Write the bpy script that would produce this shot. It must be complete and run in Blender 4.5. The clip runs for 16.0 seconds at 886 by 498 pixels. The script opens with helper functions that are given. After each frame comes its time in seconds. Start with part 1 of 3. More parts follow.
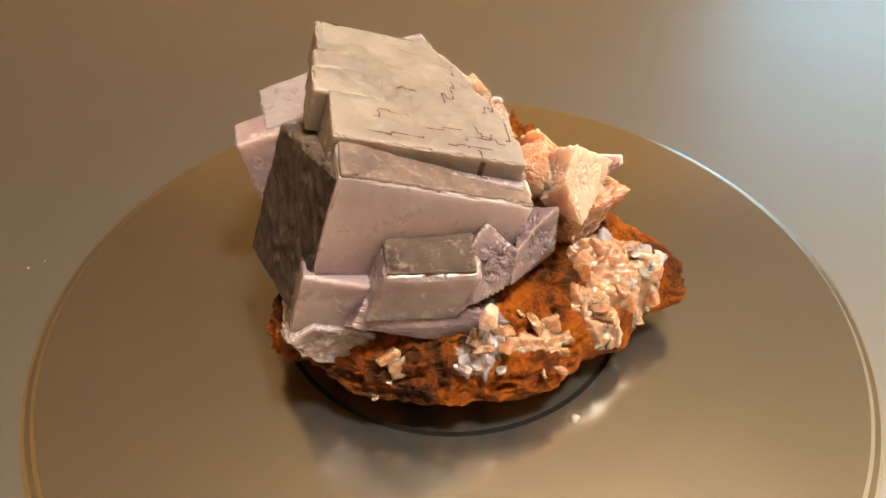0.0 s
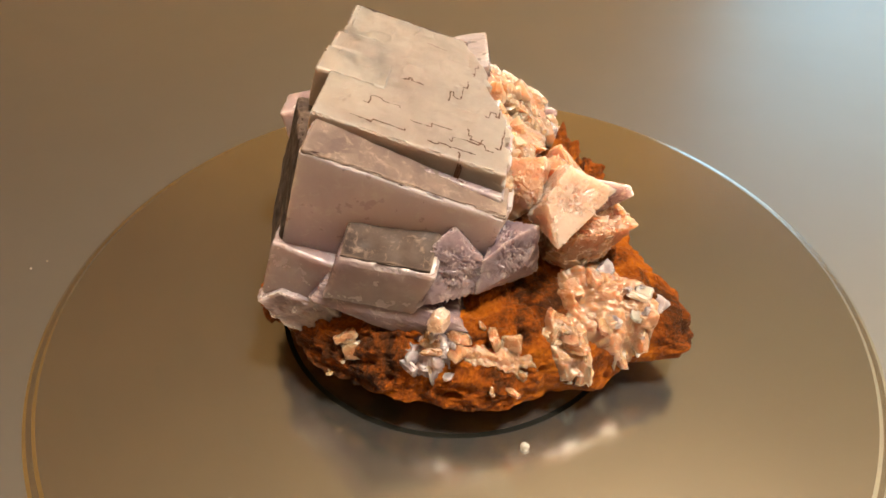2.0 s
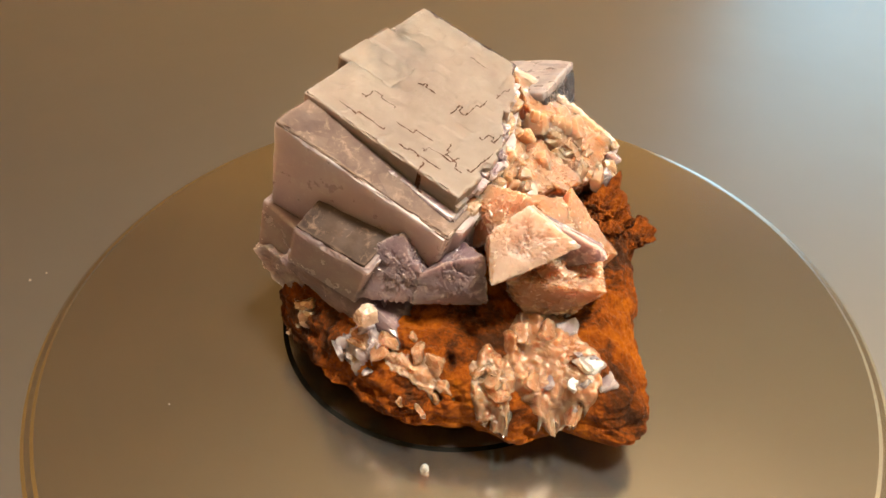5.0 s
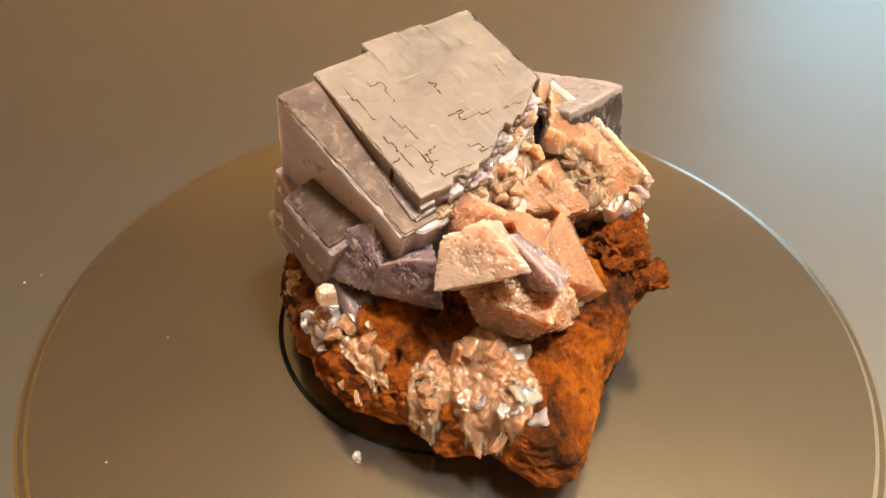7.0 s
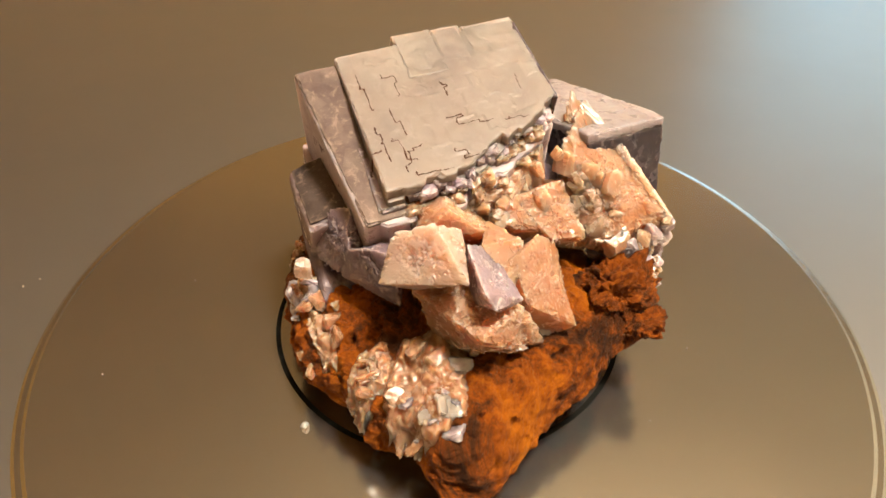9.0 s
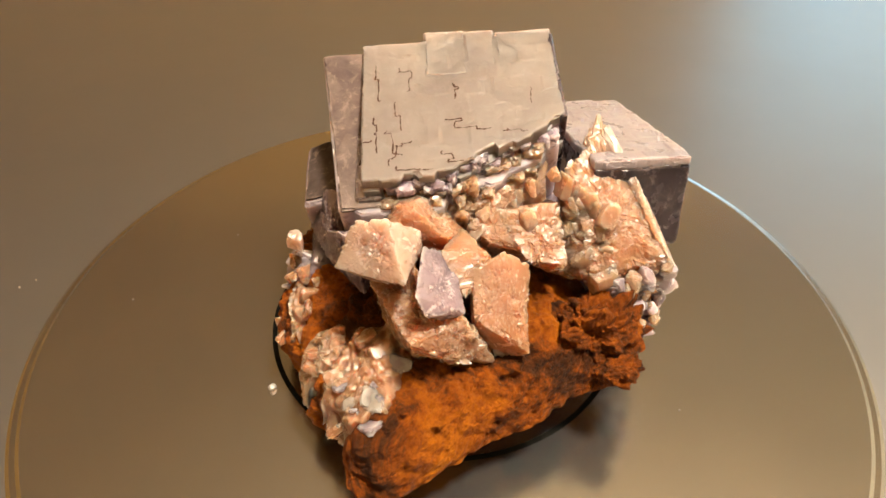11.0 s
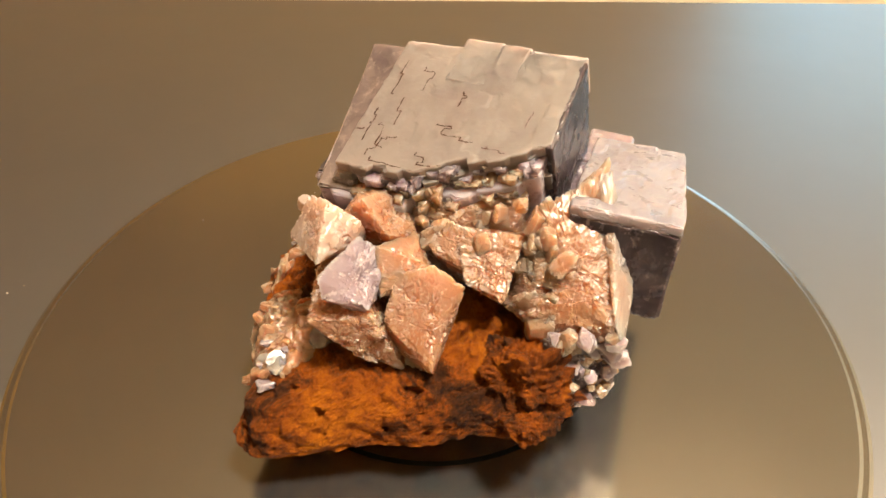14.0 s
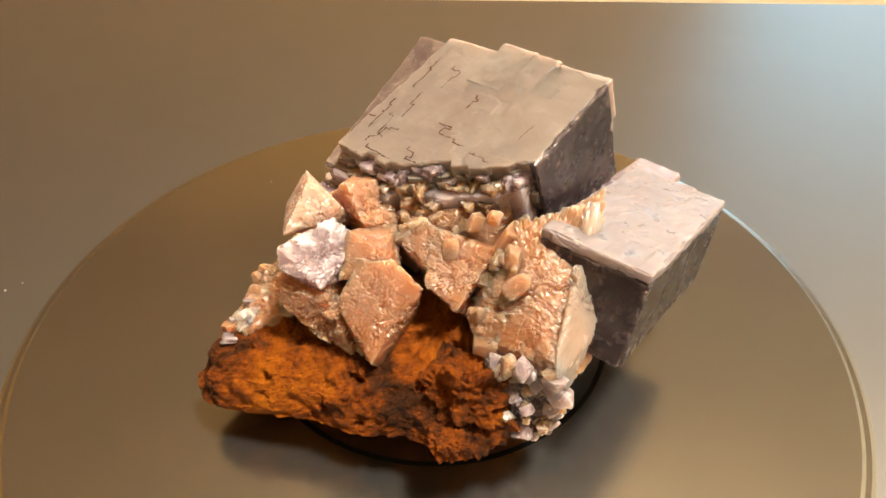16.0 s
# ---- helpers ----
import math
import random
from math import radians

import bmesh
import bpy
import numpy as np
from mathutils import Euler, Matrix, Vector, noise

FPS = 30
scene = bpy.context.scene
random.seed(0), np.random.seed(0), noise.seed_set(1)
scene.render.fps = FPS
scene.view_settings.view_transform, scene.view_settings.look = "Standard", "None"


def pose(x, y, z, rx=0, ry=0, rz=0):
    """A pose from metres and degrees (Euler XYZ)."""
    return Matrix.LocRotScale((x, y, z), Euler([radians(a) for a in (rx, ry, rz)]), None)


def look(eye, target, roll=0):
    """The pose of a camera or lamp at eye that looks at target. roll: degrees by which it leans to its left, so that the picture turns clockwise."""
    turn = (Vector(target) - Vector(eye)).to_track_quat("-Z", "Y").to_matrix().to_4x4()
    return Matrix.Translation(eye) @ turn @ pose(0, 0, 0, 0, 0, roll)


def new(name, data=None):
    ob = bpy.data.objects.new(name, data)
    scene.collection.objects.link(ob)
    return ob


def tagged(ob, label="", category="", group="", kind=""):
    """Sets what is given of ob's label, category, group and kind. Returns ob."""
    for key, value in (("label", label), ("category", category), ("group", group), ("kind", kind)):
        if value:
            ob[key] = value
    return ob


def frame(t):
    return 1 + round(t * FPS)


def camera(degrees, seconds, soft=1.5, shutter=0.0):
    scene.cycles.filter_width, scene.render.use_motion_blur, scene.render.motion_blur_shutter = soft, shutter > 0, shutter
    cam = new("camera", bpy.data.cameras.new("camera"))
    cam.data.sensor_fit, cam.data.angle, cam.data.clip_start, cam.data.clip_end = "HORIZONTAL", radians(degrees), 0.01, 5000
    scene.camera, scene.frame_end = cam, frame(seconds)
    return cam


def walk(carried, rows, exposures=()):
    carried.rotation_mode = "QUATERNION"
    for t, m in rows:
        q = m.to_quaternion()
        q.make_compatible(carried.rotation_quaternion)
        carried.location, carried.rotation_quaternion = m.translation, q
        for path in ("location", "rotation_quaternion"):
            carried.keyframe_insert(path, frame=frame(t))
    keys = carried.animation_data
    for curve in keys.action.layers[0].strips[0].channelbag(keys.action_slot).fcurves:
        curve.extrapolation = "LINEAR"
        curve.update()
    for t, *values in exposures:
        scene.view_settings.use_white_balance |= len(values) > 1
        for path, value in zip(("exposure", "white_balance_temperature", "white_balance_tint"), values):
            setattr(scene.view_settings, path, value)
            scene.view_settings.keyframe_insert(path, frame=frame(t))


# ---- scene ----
# ---- camera: nearly still, before a slowly turning disc ----
cam = camera(65.88, 16.0, soft=1.6)
PATH = [
    (0, pose(0.00094, -0.12245, 0.12583, 48.581, 0.101, 1.217)),
    (0.5, pose(0.00096, -0.12249, 0.12579, 48.576, 0.264, 1.384)),
    (1, pose(0.00095, -0.12254, 0.12568, 48.554, 0.318, 1.472)),
    (1.5, pose(0.00091, -0.12221, 0.12541, 48.593, 0.309, 1.448)),
    (2, pose(0.00080, -0.12169, 0.12504, 48.644, 0.273, 1.410)),
    (2.5, pose(0.00067, -0.12154, 0.12491, 48.748, 0.212, 1.405)),
    (3, pose(0.00059, -0.12165, 0.12512, 49.002, 0.174, 1.391)),
    (3.5, pose(0.00050, -0.12165, 0.12544, 49.287, 0.158, 1.373)),
    (4, pose(0.00037, -0.12161, 0.12582, 49.487, 0.136, 1.375)),
    (6.5, pose(0.00057, -0.12102, 0.12584, 49.482, -0.069, 1.320)),
    (7, pose(0.00079, -0.12075, 0.12593, 49.545, -0.089, 1.264)),
    (7.5, pose(0.00107, -0.12061, 0.12609, 49.646, -0.082, 1.232)),
    (8, pose(0.00137, -0.12053, 0.12616, 49.740, -0.022, 1.268)),
    (8.5, pose(0.00168, -0.12059, 0.12611, 49.811, 0.073, 1.311)),
    (9, pose(0.00204, -0.12077, 0.12582, 49.787, 0.173, 1.288)),
    (11.5, pose(0.00277, -0.11997, 0.12581, 49.832, 0.008, 1.306)),
    (12, pose(0.00293, -0.11988, 0.12602, 49.993, -0.098, 1.171)),
    (12.5, pose(0.00302, -0.12005, 0.12625, 50.084, -0.112, 1.100)),
    (13, pose(0.00311, -0.12037, 0.12639, 50.126, -0.053, 1.036)),
    (13.5, pose(0.00327, -0.12038, 0.12626, 50.142, -0.049, 0.902)),
    (14, pose(0.00350, -0.12007, 0.12592, 50.095, -0.109, 0.742)),
    (14.5, pose(0.00363, -0.11966, 0.12547, 50.014, -0.155, 0.679)),
    (15, pose(0.00354, -0.11928, 0.12508, 49.992, -0.210, 0.784)),
    (15.5, pose(0.00343, -0.11919, 0.12494, 50.054, -0.275, 0.929)),
    (16, pose(0.00353, -0.11951, 0.12499, 50.129, -0.279, 0.945)),
]
walk(cam, PATH)

# the turn of the disc, in degrees
TURNS = [
    (0, -0.00),
    (0.5, -4.55),
    (1, -9.07),
    (1.5, -13.55),
    (2, -18.01),
    (2.5, -22.46),
    (3, -26.93),
    (3.5, -31.39),
    (4, -35.87),
    (6.5, -58.21),
    (7, -62.72),
    (7.5, -67.22),
    (8, -71.74),
    (8.5, -76.26),
    (9, -80.78),
    (11.5, -103.01),
    (12, -107.49),
    (12.5, -111.96),
    (13, -116.42),
    (13.5, -120.88),
    (14, -125.35),
    (14.5, -129.83),
    (15, -134.30),
    (15.5, -138.78),
    (16, -143.27),
]

from mathutils.bvhtree import BVHTree

# ---- world, lights ----
MM = 0.001
world = bpy.data.worlds.new("world")
scene.world = world
world.use_nodes = True
wn = world.node_tree.nodes
sky = wn.new("ShaderNodeTexSky")
sky.sky_type, sky.sun_disc, sky.sun_elevation, sky.sun_rotation = "NISHITA", False, radians(35), radians(60)
world.node_tree.links.new(sky.outputs[0], wn["Background"].inputs[0])
wn["Background"].inputs[1].default_value = 0.12
scene.view_settings.exposure = 0.0


def area_lamp(name, eye, target, size_x, size_y, watts, colour):
    data = bpy.data.lights.new(name, "AREA")
    data.shape, data.size, data.size_y, data.energy, data.color = "RECTANGLE", size_x, size_y, watts, colour
    ob = new(name, data)
    ob.matrix_world = look(eye, target)
    return ob


# daylight through the window, and the warm ceiling light
area_lamp("window_light", (1.32, 1.88, 0.62), (0.2, 0.0, 0.0), 1.0, 0.78, 9, (0.50, 0.83, 1.0))
lamp = bpy.data.lights.new("hanging_lamp_light", "POINT")
lamp.energy, lamp.color, lamp.shadow_soft_size = 205, (1.0, 0.865, 0.725), 0.10
new("hanging_lamp_light", lamp).location = (0.34, -0.12, 1.20)


# ---- materials ----
def material(name):
    m = bpy.data.materials.new(name)
    m.use_nodes = True
    nt = m.node_tree
    return m, nt, nt.nodes["Principled BSDF"]


def node(nt, kind, **inputs):
    nd = nt.nodes.new(kind)
    for k, val in inputs.items():
        nd.inputs[k.replace("_", " ")].default_value = val
    return nd


def ramp(nt, fac, stops):
    r = nt.nodes.new("ShaderNodeValToRGB")
    while len(r.color_ramp.elements) < len(stops):
        r.color_ramp.elements.new(0.5)
    for el, (pos, col) in zip(r.color_ramp.elements, stops):
        el.position, el.color = pos, (*col, 1)
    nt.links.new(fac, r.inputs[0])
    return r.outputs[0]


def noise_tex(nt, scale, detail=6, rough=0.6, distortion=0.0, coords=None):
    nz = node(nt, "ShaderNodeTexNoise", Scale=scale, Detail=detail, Roughness=rough, Distortion=distortion)
    nt.links.new(coords or nt.nodes.new("ShaderNodeTexCoord").outputs["Object"], nz.inputs["Vector"])
    return nz.outputs["Fac"]


def bump(nt, bsdf, height, strength, distance):
    b = node(nt, "ShaderNodeBump", Strength=strength, Distance=distance)
    nt.links.new(height, b.inputs["Height"])
    if bsdf.inputs["Normal"].links:
        nt.links.new(bsdf.inputs["Normal"].links[0].from_socket, b.inputs["Normal"])
    nt.links.new(b.outputs[0], bsdf.inputs["Normal"])


def plain(name, col, rough, metal=0.0, grain=60.0, vary=0.15):
    m, nt, b = material(name)
    b.inputs["Roughness"].default_value, b.inputs["Metallic"].default_value = rough, metal
    lo, hi = [c * (1 - vary) for c in col], [min(1, c * (1 + vary)) for c in col]
    nt.links.new(ramp(nt, noise_tex(nt, grain), [(0.3, lo), (0.7, hi)]), b.inputs["Base Color"])
    return m


def satin(name, col, rough):
    m, nt, b = material(name)
    b.inputs["Metallic"].default_value = 0.97
    nt.links.new(ramp(nt, noise_tex(nt, 30), [(0.3, [c * 0.96 for c in col]), (0.7, col)]), b.inputs["Base Color"])
    nt.links.new(ramp(nt, noise_tex(nt, 25), [(0.3, [rough * 0.98] * 3), (0.7, [rough * 1.02] * 3)]), b.inputs["Roughness"])
    bump(nt, b, noise_tex(nt, 6000, 2), 0.01, 0.00005)
    return m


TABLE = satin("satin_metal", (0.19, 0.197, 0.197), 0.41)
DISC = satin("satin_disc", (0.30, 0.304, 0.29), 0.19)
GROOVE = plain("dark_groove", (0.006, 0.006, 0.005), 0.9)
GROOVE.node_tree.nodes["Principled BSDF"].inputs["Specular IOR Level"].default_value = 0.0
WALL = plain("brown_wall", (0.42, 0.25, 0.058), 0.9, grain=3)
CREAM = plain("cream_wall", (0.85, 0.80, 0.63), 0.9, grain=3)
CEILING = plain("ceiling_paint", (0.50, 0.375, 0.205), 0.9, grain=3)
FLOOR = plain("wood_floor", (0.25, 0.16, 0.09), 0.5, grain=5)


CUBE_TURN = Matrix(((0.9285, -0.2023, 0.3114), (0.2138, 0.9769, -0.0030), (-0.3036, 0.0694, 0.9503))).to_euler()


def fluorite(name, pale, deep, rough=0.35, sub=1.0, glass=0.0, radius=(1.0, 0.75, 0.65), dirt=(0.10, 0.06, 0.05), veil=(0.75, 0.70, 0.66), grain=0.0, mosaic=0.0, flaws=0.35, zones=(), reach=0.006):
    m, nt, b = material(name)
    coords = nt.nodes.new("ShaderNodeTexCoord").outputs["Object"]
    base = ramp(nt, noise_tex(nt, 48, 4, 0.55, 0.4), [(0.34, deep), (0.64, pale)])

    def mix(fac, a, col):
        mx = nt.nodes.new("ShaderNodeMix")
        mx.data_type = "RGBA"
        nt.links.new(fac, mx.inputs["Factor"])
        nt.links.new(a, mx.inputs["A"])
        mx.inputs["B"].default_value = (*col, 1)
        return mx.outputs["Result"]

    if zones:
        # growth zones: bands of colour parallel to the cube's upper face
        lie = nt.nodes.new("ShaderNodeMapping")
        lie.vector_type = "TEXTURE"
        lie.inputs["Rotation"].default_value = CUBE_TURN
        nt.links.new(coords, lie.inputs["Vector"])
        cut = nt.nodes.new("ShaderNodeSeparateXYZ")
        nt.links.new(lie.outputs[0], cut.inputs[0])
        waver = nt.nodes.new("ShaderNodeMath")
        waver.operation = "MULTIPLY_ADD"
        nt.links.new(noise_tex(nt, 60, 3), waver.inputs[0])
        waver.inputs[1].default_value = 0.012
        nt.links.new(cut.outputs[2], waver.inputs[2])
        grow = nt.nodes.new("ShaderNodeMapRange")
        grow.inputs["From Min"].default_value, grow.inputs["From Max"].default_value = 0.010, 0.062
        nt.links.new(waver.outputs[0], grow.inputs["Value"])
        both = nt.nodes.new("ShaderNodeMix")
        both.data_type = "RGBA"
        both.inputs["Factor"].default_value = 0.75
        nt.links.new(base, both.inputs["A"])
        nt.links.new(ramp(nt, grow.outputs[0], zones), both.inputs["B"])
        base = both.outputs["Result"]

    # pale scuffs and small white flaws
    base = mix(ramp(nt, noise_tex(nt, 420, 6, 0.7, 0.5), [(0.54, (0, 0, 0)), (0.66, (flaws, flaws, flaws))]), base, veil)
    # dirt sitting in pits
    base = mix(ramp(nt, noise_tex(nt, 520, 8, 0.75, 1.0), [(0.24, (0.8, 0.8, 0.8)), (0.34, (0, 0, 0))]), base, dirt)
    b.inputs["Transmission Weight"].default_value = glass
    b.inputs["IOR"].default_value = 1.434
    # pale edges: bruising, plus bright edge highlights painted into the colour
    geo = nt.nodes.new("ShaderNodeNewGeometry")
    base = mix(ramp(nt, geo.outputs["Pointiness"], [(0.515, (0, 0, 0)), (0.60, (0.55, 0.55, 0.55))]), base, veil)
    if grain:
        # granular crystal facets at two sizes
        for size, deep_by in ((300, 0.0008), (800, 0.0003)):
            vor = node(nt, "ShaderNodeTexVoronoi", Scale=size)
            nt.links.new(coords, vor.inputs["Vector"])
            bump(nt, b, vor.outputs["Distance"], grain, deep_by)
        vor = node(nt, "ShaderNodeTexVoronoi", Scale=330.0)
        nt.links.new(coords, vor.inputs["Vector"])
        base = mix(ramp(nt, vor.outputs["Color"], [(0.35, (0, 0, 0)), (0.9, (grain * 0.5,) * 3)]), base, veil)
        base = mix(ramp(nt, vor.outputs["Distance"], [(0.60, (0, 0, 0)), (0.95, (grain * 0.35,) * 3)]), base, dirt)
    if mosaic:
        # low square growth plates that follow the cube
        turn = nt.nodes.new("ShaderNodeMapping")
        turn.vector_type = "TEXTURE"
        turn.inputs["Rotation"].default_value = CUBE_TURN
        warp = nt.nodes.new("ShaderNodeVectorMath")
        warp.operation = "MULTIPLY_ADD"
        nt.links.new(noise_tex(nt, 260, 6, 0.75), warp.inputs[0])
        warp.inputs[1].default_value = (0.0016, 0.0016, 0.0016)
        nt.links.new(coords, warp.inputs[2])
        nt.links.new(warp.outputs[0], turn.inputs["Vector"])
        for size, tall in ((130, 0.00045), (290, 0.0002)):
            vor = node(nt, "ShaderNodeTexVoronoi", Scale=size)
            vor.distance = "CHEBYCHEV"
            nt.links.new(turn.outputs[0], vor.inputs["Vector"])
            bump(nt, b, vor.outputs["Color"], mosaic, tall)
    nt.links.new(base, b.inputs["Base Color"])
    b.inputs["Subsurface Weight"].default_value = sub
    b.inputs["Subsurface Radius"].default_value = radius
    b.inputs["Subsurface Scale"].default_value = reach
    nt.links.new(ramp(nt, noise_tex(nt, 260), [(0.35, [rough * 0.6] * 3), (0.7, [min(1, rough * 1.5)] * 3)]), b.inputs["Roughness"])
    bump(nt, b, noise_tex(nt, 380, 10, 0.78), 0.4, 0.00014)
    bump(nt, b, noise_tex(nt, 3200, 3, 0.6), 0.30, 0.00012)
    return m


PALE = fluorite("pale_fluorite", (0.158, 0.141, 0.125), (0.115, 0.0975, 0.0882), 0.5, 1.0, reach=0.009, dirt=(0.0316, 0.0158, 0.0158), glass=0.1, veil=(0.198, 0.186, 0.181), mosaic=0.12, flaws=0.2)
PINK = fluorite("pinkish_fluorite", (0.368, 0.285, 0.299), (0.216, 0.152, 0.189), 0.38, 1.0, dirt=(0.0552, 0.0276, 0.0276), glass=0.1, veil=(0.423, 0.368, 0.368), mosaic=0.1, flaws=0.45, zones=[(0.05, (0.23, 0.147, 0.184)), (0.30, (0.396, 0.262, 0.262)), (0.48, (0.248, 0.17, 0.23)), (0.66, (0.368, 0.276, 0.304)), (0.92, (0.368, 0.308, 0.327))], reach=0.014)
# fluorite whose whitish colour holds the window's reflection
SHEEN = fluorite("window_sheen_fluorite", (0.216, 0.2, 0.21), (0.156, 0.138, 0.148), 0.4, 0.7, dirt=(0.088, 0.048, 0.036), glass=0.15, veil=(0.272, 0.26, 0.264), mosaic=0.15, reach=0.01)
VIOLET = fluorite("violet_fluorite", (0.216, 0.167, 0.189), (0.0675, 0.0468, 0.0648), 0.2, 1.0, reach=0.008, glass=0.3, veil=(0.378, 0.315, 0.315), dirt=(0.018, 0.0108, 0.0144), mosaic=0.2, grain=0.0, flaws=0.5)
LILAC = fluorite("lilac_fluorite", (0.26, 0.207, 0.214), (0.153, 0.111, 0.134), 0.22, 1.0, glass=0.2, reach=0.012, dirt=(0.0306, 0.0184, 0.0168), veil=(0.459, 0.413, 0.413), mosaic=0.15, grain=0.0, flaws=0.25)
PEACH = fluorite("peach_fluorite", (0.294, 0.18, 0.131), (0.228, 0.101, 0.0469), 0.22, 1.0, reach=0.016, radius=(1.0, 0.55, 0.35), dirt=(0.201, 0.0536, 0.0134), glass=0.18, veil=(0.335, 0.235, 0.18), grain=0.0, mosaic=0.08, flaws=0.22)
CREAMY = fluorite("cream_fluorite", (0.352, 0.268, 0.226), (0.284, 0.191, 0.146), 0.22, 1.0, reach=0.016, radius=(1.0, 0.65, 0.5), dirt=(0.261, 0.0997, 0.046), glass=0.18, veil=(0.399, 0.33, 0.292), grain=0.0, mosaic=0.08, flaws=0.3)
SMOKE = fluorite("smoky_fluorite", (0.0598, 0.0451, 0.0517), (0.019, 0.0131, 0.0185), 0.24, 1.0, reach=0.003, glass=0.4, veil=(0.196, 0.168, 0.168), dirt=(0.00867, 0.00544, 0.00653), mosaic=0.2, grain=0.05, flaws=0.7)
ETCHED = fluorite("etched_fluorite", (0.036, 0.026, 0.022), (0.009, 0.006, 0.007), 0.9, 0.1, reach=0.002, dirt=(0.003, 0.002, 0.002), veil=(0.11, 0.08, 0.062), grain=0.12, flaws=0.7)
LEDGE = fluorite("etched_ledge", (0.11, 0.083, 0.07), (0.05, 0.036, 0.034), 0.85, 0.3, dirt=(0.014, 0.009, 0.008), veil=(0.24, 0.195, 0.16), grain=0.2)
TAN = fluorite("tan_crust", (0.243, 0.149, 0.099), (0.171, 0.0675, 0.0225), 0.3, 1.0, radius=(1.0, 0.5, 0.3), dirt=(0.126, 0.0315, 0.0054), glass=0.12, veil=(0.27, 0.18, 0.135), grain=0.06, flaws=0.6, reach=0.009)
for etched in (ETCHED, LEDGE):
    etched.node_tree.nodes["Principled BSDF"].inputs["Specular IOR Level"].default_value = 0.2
CRACK = plain("crack_dirt", (0.045, 0.024, 0.016), 0.9, grain=900, vary=0.5)
CRACK.node_tree.nodes["Principled BSDF"].inputs["Specular IOR Level"].default_value = 0.0


def rust(name):
    m, nt, b = material(name)
    nt.links.new(ramp(nt, noise_tex(nt, 48, 15, 0.80, 0.6), [(0.36, (0.006, 0.003, 0.001)), (0.45, (0.055, 0.015, 0.001)), (0.52, (0.19, 0.045, 0.0004)), (0.63, (0.34, 0.103, 0.0006)), (0.80, (0.36, 0.155, 0.012))]), b.inputs["Base Color"])
    b.inputs["Specular IOR Level"].default_value = 0.14
    nt.links.new(ramp(nt, noise_tex(nt, 1500, 3), [(0.30, (0.22, 0.22, 0.22)), (0.42, (0.75, 0.75, 0.75))]), b.inputs["Roughness"])
    for size, deep_by in ((420, 0.0014), (1100, 0.0006)):
        vor = node(nt, "ShaderNodeTexVoronoi", Scale=size)
        nt.links.new(nt.nodes.new("ShaderNodeTexCoord").outputs["Object"], vor.inputs["Vector"])
        bump(nt, b, vor.outputs["Distance"], 0.6, deep_by)
    bump(nt, b, noise_tex(nt, 300, 12, 0.8), 1.0, 0.0022)
    return m


RUST = rust("rusty_matrix")


# ---- building helpers ----
def part(name, bm, mat, parent=None, label=""):
    me = bpy.data.meshes.new(name)
    bm.to_mesh(me)
    bm.free()
    me.materials.append(mat)
    ob = new(name, me)
    ob.parent = parent
    return tagged(ob, label)


def box_bm(lo, hi, bevel=0.0):
    bm = bmesh.new()
    bmesh.ops.create_cube(bm, size=1.0)
    for w in bm.verts:
        w.co = Vector([lo[i] + (w.co[i] + 0.5) * (hi[i] - lo[i]) for i in range(3)])
    if bevel:
        bmesh.ops.bevel(bm, geom=bm.edges[:], offset=bevel, segments=2, affect="EDGES")
    return bm


def lathe_bm(profile, steps=192):
    bm = bmesh.new()
    rings = [[bm.verts.new((r * math.cos(2 * math.pi * i / steps), r * math.sin(2 * math.pi * i / steps), z)) for i in range(steps)] for r, z in profile]
    for a, b in zip(rings, rings[1:]):
        for i in range(steps):
            bm.faces.new((a[i], a[(i + 1) % steps], b[(i + 1) % steps], b[i]))
    return bm, rings


# ---- the room ----
def structure(name, bm, mat, label, category):
    return tagged(part(name, bm, mat), label, category, kind="structure")


structure("floor", box_bm((-2.0, -2.2, -0.82), (2.0, 2.0, -0.76)), FLOOR, "brown wooden floor of the room", "floor")
structure("ceiling", box_bm((-2.0, -2.2, 1.40), (2.0, 2.0, 1.46)), CEILING, "cream painted ceiling", "ceiling")
structure("wall_west", box_bm((-2.0, -2.2, -0.76), (-1.9, 2.0, 1.40)), WALL, "warm brown painted wall", "wall")
structure("wall_south", box_bm((-1.9, -2.2, -0.76), (1.9, -2.1, 1.40)), CEILING, "cream painted wall", "wall")


def join_boxes(*boxes):
    bm = bmesh.new()
    for lo, hi in boxes:
        one = box_bm(lo, hi)
        me = bpy.data.meshes.new("piece")
        one.to_mesh(me)
        one.free()
        bm.from_mesh(me)
        bpy.data.meshes.remove(me)
    return bm


